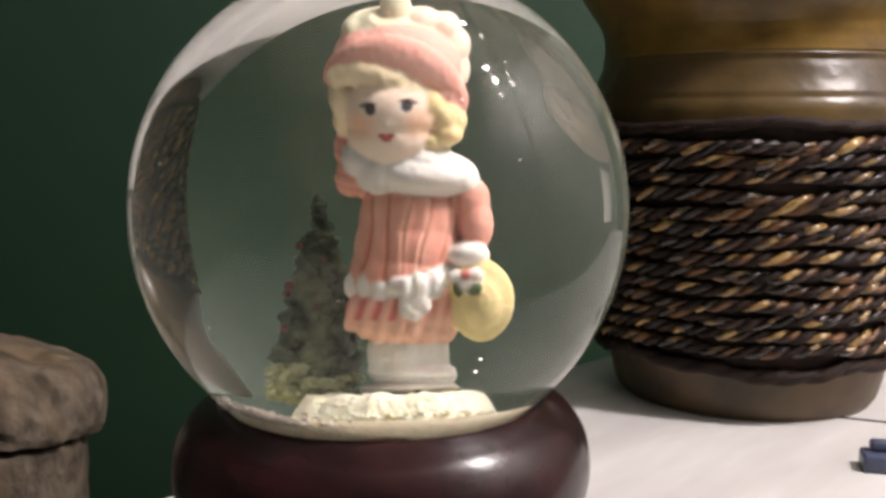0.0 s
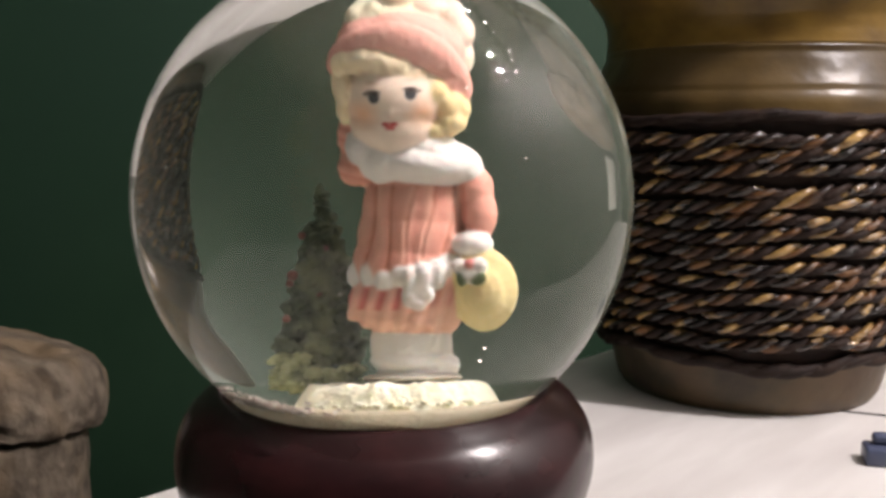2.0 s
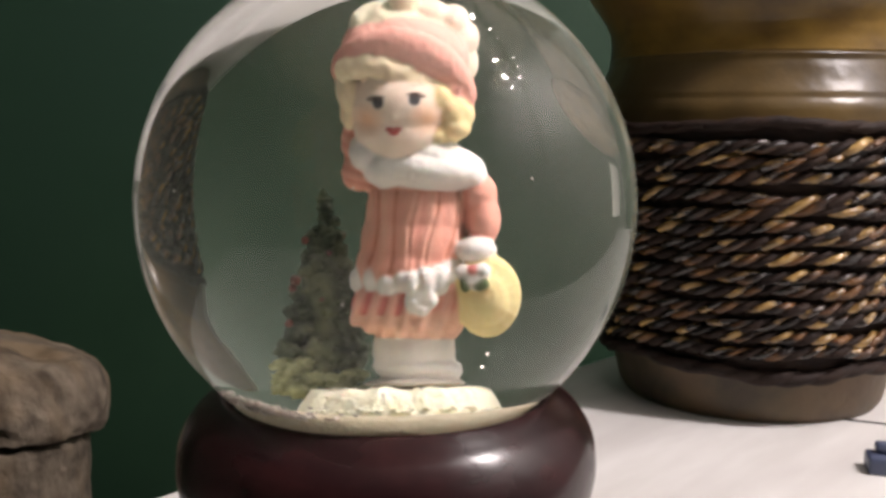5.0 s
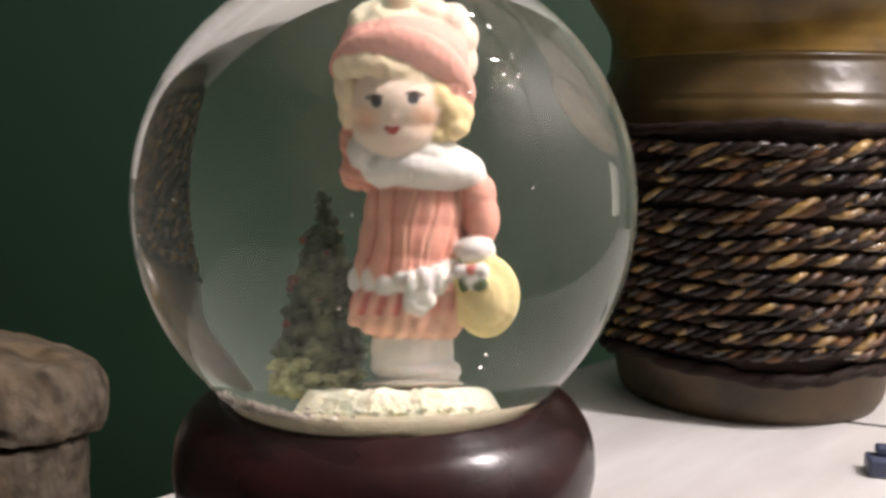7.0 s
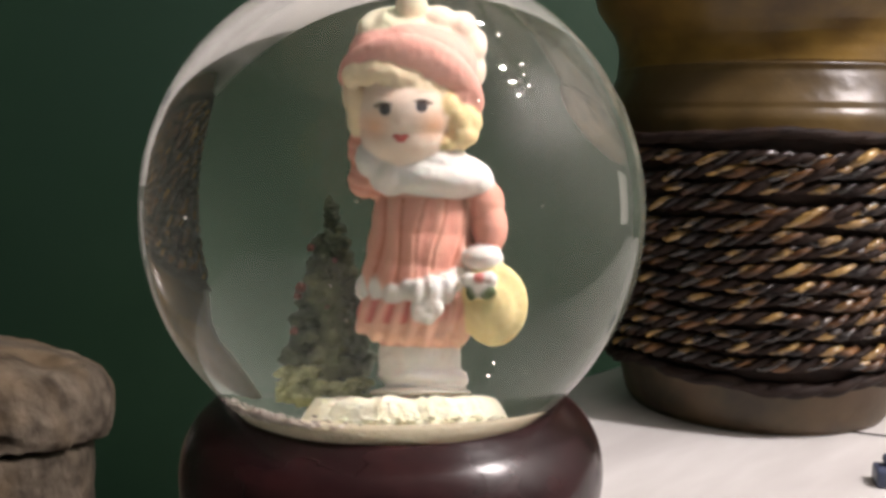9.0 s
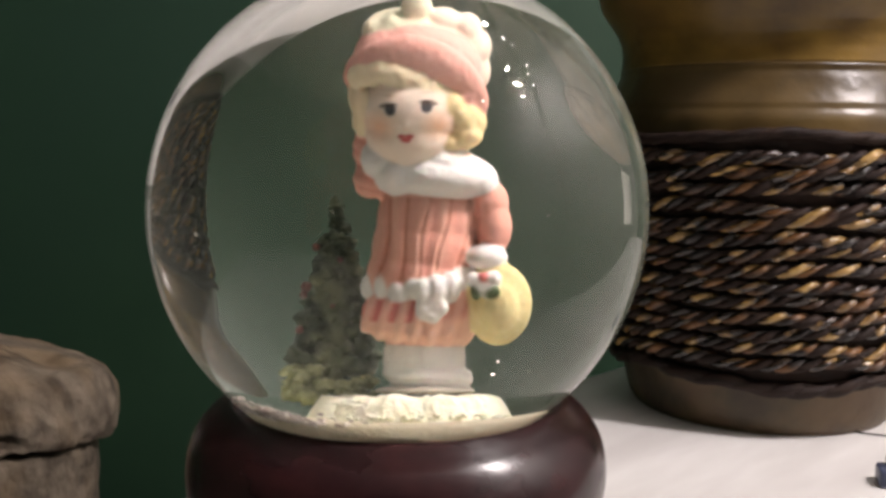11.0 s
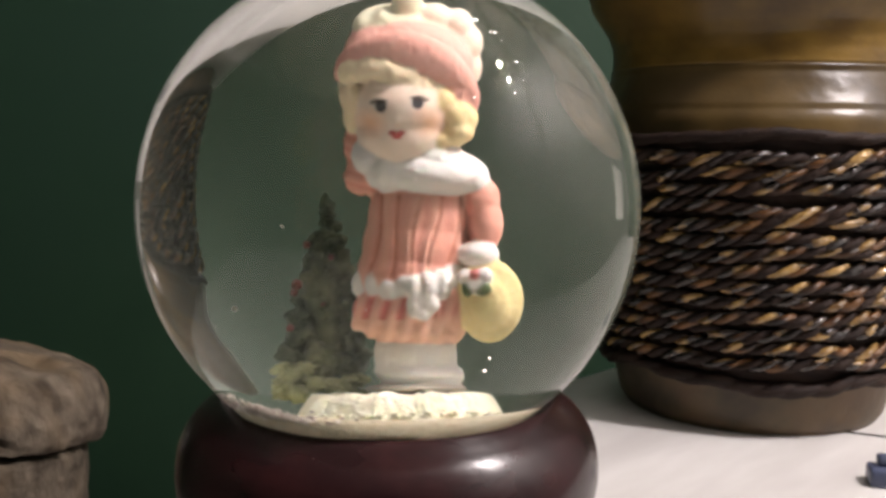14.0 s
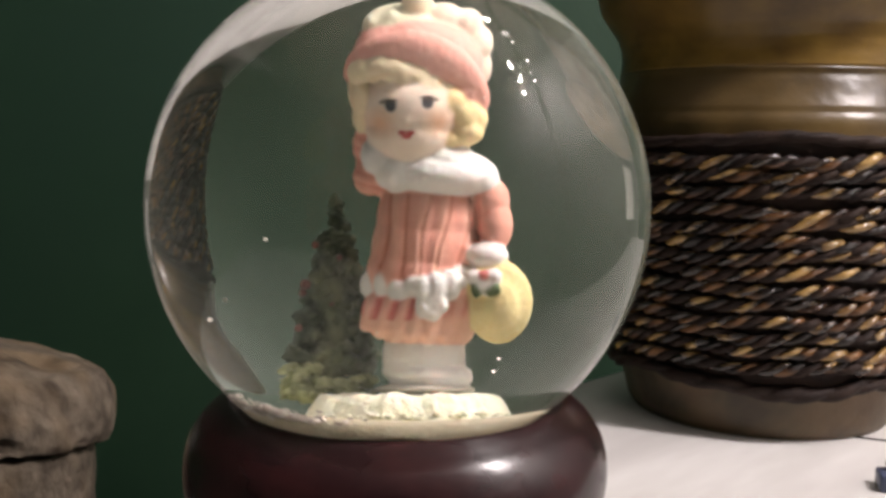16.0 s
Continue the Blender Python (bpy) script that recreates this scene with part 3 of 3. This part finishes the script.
def build_pot():
    pot = holder("pot", POT, "olive-brown glazed stoneware pot with bare foot", "pot")
    pot.scale = (WIDE,) * 3
    bm = bmesh.new()
    lathe(bm, [(pot_radius(z) , z) for z in np.linspace(0, 0.03, 12)], 96, 0.006, cap=True)
    part("foot", bm, M_POT_LOW, pot, "unglazed grey-brown stoneware foot")
    bm = bmesh.new()
    prof = []
    for z in np.linspace(0.0302, 0.168, 150):
        g = 0.0
        for zg in (0.1075, 0.1195):
            g -= 0.0006 * math.exp(-((z - zg) / 0.0006) ** 2)
        prof.append((pot_radius(z) + g, z))
    prof += [(0.0648, 0.1695), (0.0638, 0.1705), (0.0600, 0.1700), (0.0570, 0.1660), (0.0500, 0.14), (0.050, 0.10), (0.048, 0.04), (0.0470, 0.0325)]
    cut = next(i for i, (r, z) in enumerate(prof) if z > 0.1212)
    lathe(bm, prof[:cut + 1], 128, 0.008)
    part("body", bm, M_POT_MID, pot, "glossy olive glazed shoulder and body")
    bm = bmesh.new()
    lathe(bm, prof[cut:], 128, 0.008)
    part("neck", bm, M_POT, pot, "dark golden-brown glazed flaring neck")
    return pot


def coil(bm, turns, z0, z1, strand, count, rope_r, strand_r, pitch, lift=0.0, seed=0.0, sides=7, step=150):
    """One strand of a twisted rope that winds up round the pot."""
    n = int(turns * step)
    rings = []
    for i in range(n + 1):
        a = 2 * math.pi * i / step
        u = i / n
        z = z0 + (z1 - z0) * u
        z += 0.0028 * noise.noise(Vector((math.cos(a) * 2.6, math.sin(a) * 2.6, u * turns * 1.7 + seed)))
        r = pot_radius(z) + rope_r + lift + 0.0006 * noise.noise(Vector((math.cos(a) * 2.6, math.sin(a) * 2.6, u * turns * 2 + 9 + seed)))
        s = a * 0.060
        tw = 2 * math.pi * (s / pitch + strand / count) + 0.9 * noise.noise(Vector((s * 17, seed, u * turns * 0.7))) + 7.0 * noise.noise(Vector((u * turns * 1.3, 5.5, seed)))
        fat = 1 + 0.62 * noise.noise(Vector((s * 60, strand * 7, seed)))
        off = rope_r - strand_r * 0.85
        rr, zz = r + off * math.cos(tw), z + 0.84 * off * math.sin(tw)
        ring = []
        for k in range(sides):
            b = 2 * math.pi * k / sides
            q = rr + strand_r * fat * math.cos(b)
            ring.append(bm.verts.new((q * math.cos(a), q * math.sin(a), zz + strand_r * fat * math.sin(b))))
        rings.append(ring)
    for p, q in zip(rings, rings[1:]):
        for k in range(sides):
            j = (k + 1) % sides
            bm.faces.new((p[k], p[j], q[j], q[k]))
    bm.faces.new(rings[0])
    bm.faces.new(rings[-1])


def build_rope():
    rope = holder("rope", POT, "coiled twisted golden and black-brown straw rope round the pot", "rope")
    rope.scale = (WIDE,) * 3
    mats = [M_GOLD, M_BLACK, M_RUST]
    names = ["golden shiny straw strand", "black-brown strand", "rust-brown straw strand"]
    for k in range(3):
        bm = bmesh.new()
        coil(bm, 14.2, 0.0225, 0.0950, k, 3, 0.0026, (0.00136, 0.00144, 0.00130)[k], 0.0160, sides=7, step=230)
        part("strand", bm, mats[k], rope, names[k])
    # added black sleeve darkens the gaps in place of the shade between turns
    bm = bmesh.new()
    lathe(bm, [(pot_radius(z) + 0.0008, z) for z in np.linspace(0.0195, 0.0985, 30)], 96, 0.004, cap=False)
    part("gap_shade", bm, M_BLACK, rope, "black sleeve for the shade between the rope's turns")
    bm = bmesh.new()
    coil(bm, 1.35, 0.0180, 0.0205, 0, 2, 0.0026, 0.0021, 0.026, 0.0, 31.0)
    coil(bm, 1.35, 0.0180, 0.0205, 1, 2, 0.0026, 0.0021, 0.026, 0.0, 31.0)
    part("bottom_cord", bm, M_BLACK, rope, "black cord edging")
    bm = bmesh.new()
    coil(bm, 1.2, 0.0985, 0.0995, 0, 2, 0.0019, 0.0015, 0.022, 0.0, 47.0)
    coil(bm, 1.2, 0.0985, 0.0995, 1, 2, 0.0019, 0.0015, 0.022, 0.0, 47.0)
    part("top_cord", bm, M_BLACK, rope, "black cord edging")
    return rope


build_pot()
build_rope()


# ---- the stone post beyond the table's edge ----
def roughen(bm, depth, pit=None):
    """Uneven stone: broad hollows and fine grit along the normals."""
    bm.normal_update()
    moved = []
    for v in bm.verts:
        q = v.co
        k = noise.noise(q * 9) + 0.6 * noise.noise(q * 24 + Vector((3, 1, 2))) + 0.25 * noise.noise(q * 70)
        k -= 2.2 * max(0.0, noise.noise(q * 15 + Vector((4, 1, 7))) - 0.32)
        if pit and q.y < 0:
            k -= 1.9 * math.exp(-(((q.x - pit[0]) / 0.017) ** 2 + ((q.z - pit[1]) / 0.012) ** 2) ** 2)
        moved.append(q + v.normal * depth * k)
    for v, q in zip(bm.verts, moved):
        v.co = q


def build_post():
    post = holder("stone_pillar", (-0.607, 0.85, FLOOR_Z), "thick brown-grey stone pillar with a rounded cap", "pillar")
    post.scale = (1, 0.5, 1)
    h = FLOOR_Z
    bm = bmesh.new()
    low = [(0.235, 0), (0.235, 0.04), (0.222, 0.06), (0.210, 0.3), (0.209, 0.40)]
    prof = smooth_profile(low, 10) + smooth_profile([(0.2095, 0.42), (0.2100, -0.30 - h), (0.2105, -0.275 - h), (0.2095, -0.262 - h), (0.200, -0.254 - h), (0.150, -0.250 - h)], 20)
    lathe(bm, prof, 220)
    roughen(bm, 0.005)
    part("shaft", bm, M_STONE, post)
    bm = bmesh.new()
    prof = smooth_profile([(0.150, -0.250 - h), (0.216, -0.2515 - h), (0.2300, -0.243 - h), (0.2335, -0.224 - h), (0.2300, -0.200 - h), (0.2205, -0.178 - h),
                           (0.204, -0.166 - h), (0.178, -0.157 - h), (0.140, -0.148 - h), (0.09, -0.141 - h), (0.002, -0.136 - h)], 12)
    lathe(bm, prof, 240)
    roughen(bm, 0.008, (0.150, -0.238 - h))
    part("cap", bm, M_STONE, post, "rounded mottled stone cap")


build_post()


def build_outlet():
    o = holder("outlet", (-0.865, Y1, -0.068), "large white plastic electrical outlet on the green wall", "outlet")
    bm = bmesh.new()
    block(bm, (-0.070, -0.008, -0.090), (0.070, 0, 0.090), 0.003, 3)
    part("plate", bm, M_TRIM, o)
    for z in (-0.032, 0.032):
        bm = bmesh.new()
        block(bm, (-0.026, -0.0115, z - 0.022), (0.026, -0.0075, z + 0.022), 0.004, 3)
        part("socket", bm, M_TRIM, o)


build_outlet()


# ---- small things on the table ----
def build_clip():
    c = holder("blue_clip", (0.2168, 0.2260, TABLE_Z), "small dark blue plastic clip lying on the table", "clip")
    c.rotation_euler = (0, 0, radians(-14))
    c.scale = (WIDE,) * 3
    bm = bmesh.new()
    block(bm, (-0.006, -0.0035, 0), (0.016, 0.0055, 0.0052), 0.0009, 2)
    part("body", bm, M_BLUE, c)
    bm = bmesh.new()
    block(bm, (-0.0035, 0.0005, 0.0050), (0.014, 0.0050, 0.0082), 0.0009, 2)
    part("jaw", bm, M_BLUE, c)


def build_wire():
    bm = bmesh.new()
    prev = None
    for i in range(40):
        u = i / 39
        p = Vector((0.147 + 0.12 * u, 0.1175 - 0.062 * u + 0.003 * math.sin(u * 5), 0.0003))
        ring = [bm.verts.new(p + Vector((0, 0.0003 * math.cos(k * 1.0472), 0.0003 * math.sin(k * 1.0472)))) for k in range(6)]
        if prev:
            for k in range(6):
                bm.faces.new((prev[k], prev[(k + 1) % 6], ring[(k + 1) % 6], ring[k]))
        prev = ring
    ob = new("wire", finish(bm, "wire", M_CORD))
    ob.scale = (WIDE,) * 3
    ob.location = (-0.0080, 0.1172, TABLE_Z)
    tagged(ob, "thin dark wire lying on the white table", "wire")


def build_cord():
    """A dark cord with tiny lit bulbs that hangs from the ceiling and trails to the floor."""
    bm = bmesh.new()
    way = [(0.345, -0.090, FLOOR_Z + 0.002), (0.337, -0.095, -0.3), (0.321, -0.099, 0.139), (0.309, -0.101, 0.183), (0.282, -0.080, 0.255), (0.264, -0.062, 0.288),
           (0.243, -0.037, 0.318), (0.210, -0.012, 0.350), (0.193, 0.006, 0.362), (0.159, 0.042, 0.380), (0.131, 0.087, 0.384), (0.10, 0.16, 0.42), (0.085, 0.28, 0.80), (0.08, 0.32, CEIL_Z - 0.002)]
    pts = []
    p = [way[0], *way, way[-1]]
    for i in range(1, len(p) - 2):
        a, b, c, d = [np.array(q, float) for q in p[i - 1:i + 3]]
        for k in range(8):
            u = k / 8
            pts.append(Vector(0.5 * (2 * b + (c - a) * u + (2 * a - 5 * b + 4 * c - d) * u * u + (3 * b - a - 3 * c + d) * u ** 3)))
    prev = None
    for i, q in enumerate(pts):
        r = 0.0046 + 0.0026 * (i % 3 == 0)
        ring = [bm.verts.new(q + Vector((r * math.cos(k * 0.7854), r * math.sin(k * 0.7854), 0))) for k in range(8)]
        if prev:
            for k in range(8):
                bm.faces.new((prev[k], prev[(k + 1) % 8], ring[(k + 1) % 8], ring[k]))
        prev = ring
    cord = tagged(new("light_string", finish(bm, "light_string", M_CORD)), "dark cord with tiny lit bulbs hanging from the ceiling", "string lights")
    glow, nt, p = nodes_of("lit_bulb_glass")
    p.inputs["Base Color"].default_value = (0.9, 0.85, 0.75, 1)
    p.inputs["Emission Color"].default_value = (1.0, 0.93, 0.84, 1)
    p.inputs["Emission Strength"].default_value = 60.0
    for place, r in (((0.1637, 0.0334, 0.3679), 0.0042), ((0.1816, 0.0199, 0.3582), 0.002), ((0.2131, 0.0009, 0.3356), 0.0036), ((0.2246, -0.0178, 0.3249), 0.002), ((0.2355, -0.0344, 0.3125), 0.0036)):
        bm = bmesh.new()
        bmesh.ops.create_uvsphere(bm, u_segments=12, v_segments=8, radius=r, matrix=Matrix.Translation(place))
        part("bulb", bm, glow, cord, "tiny glowing bulb")


build_clip()
build_wire()
build_cord()


# ---- drifting flakes ----
def build_flake(size):
    bm = bmesh.new()
    flake_mesh(bm, (0, 0, 0), (0, 0, 1), size * MM)
    return tagged(new("glitter_flake", finish(bm, "glitter_flake", M_GLITTER, False)), "silver glitter flake sinking through the water", "flake",
                  "flakes drifting in the globe")


# rows: seconds, x, y, z in mm about the globe's centre, lean, turn
DRIFTS = [
    (0.42, [(0, 6, 14, 8, 20, 0), (6, 0, 10, 4, 40, 50), (11.3, -10, -6, 0.4, 60, 80), (12.5, -12.4, -10, 0, 75, 95), (14, -15.4, -10, -1.8, 70, 120),
            (16, -19.2, -10, -3.9, 62, 150)]),
    (0.50, [(0, 4, 16, -4, 5, 10), (6, -4, 12, -9, 10, 60), (11.3, -14.5, -8, -12.6, 80, 95), (12.5, -18.0, -10, -13.4, 84, 110), (14, -22.6, -10, -14.6, 80, 140),
            (16, -28, -10, -16.6, 70, 165)]),
    (0.42, [(0, -33, -6, 8, 2, 20), (6, -31.5, -8, 2, 6, 40), (11.3, -30.2, -10, -3.3, 70, 60), (12.5, -29.6, -10, -5.8, 88, 85), (14, -28, -10, -9.2, 86, 110),
            (16, -25.4, -10, -13.4, 80, 140)]),
    (0.22, [(0, -4.5, -12, 17, 70, 0), (6.5, -3.9, -12, 0.6, 80, 40), (7.5, -3.8, -12, -1.4, 75, 60), (9, -3.4, -12, -4.6, 70, 80), (16, -2, -12, -18, 60, 150)]),
    (0.20, [(0, -5.5, -12, -12.8, 70, 0), (8, -5.9, -12, -15.2, 80, 50), (16, -6.3, -12, -17.5, 75, 110)]),
    (0.22, [(0, 23, -8, 9, 70, 0), (8, 24, -8, 3, 80, 50), (16, 25, -8, -3, 75, 110)]),
]


def motions():
    for size, rows in DRIFTS:
        ob = build_flake(size)
        walk(ob, [(t, Matrix.Translation(C) @ pose(x * MM * LIQUID, y * MM * LIQUID, z * MM * LIQUID, lean, 0, turn)) for t, x, y, z, lean, turn in rows])


motions()
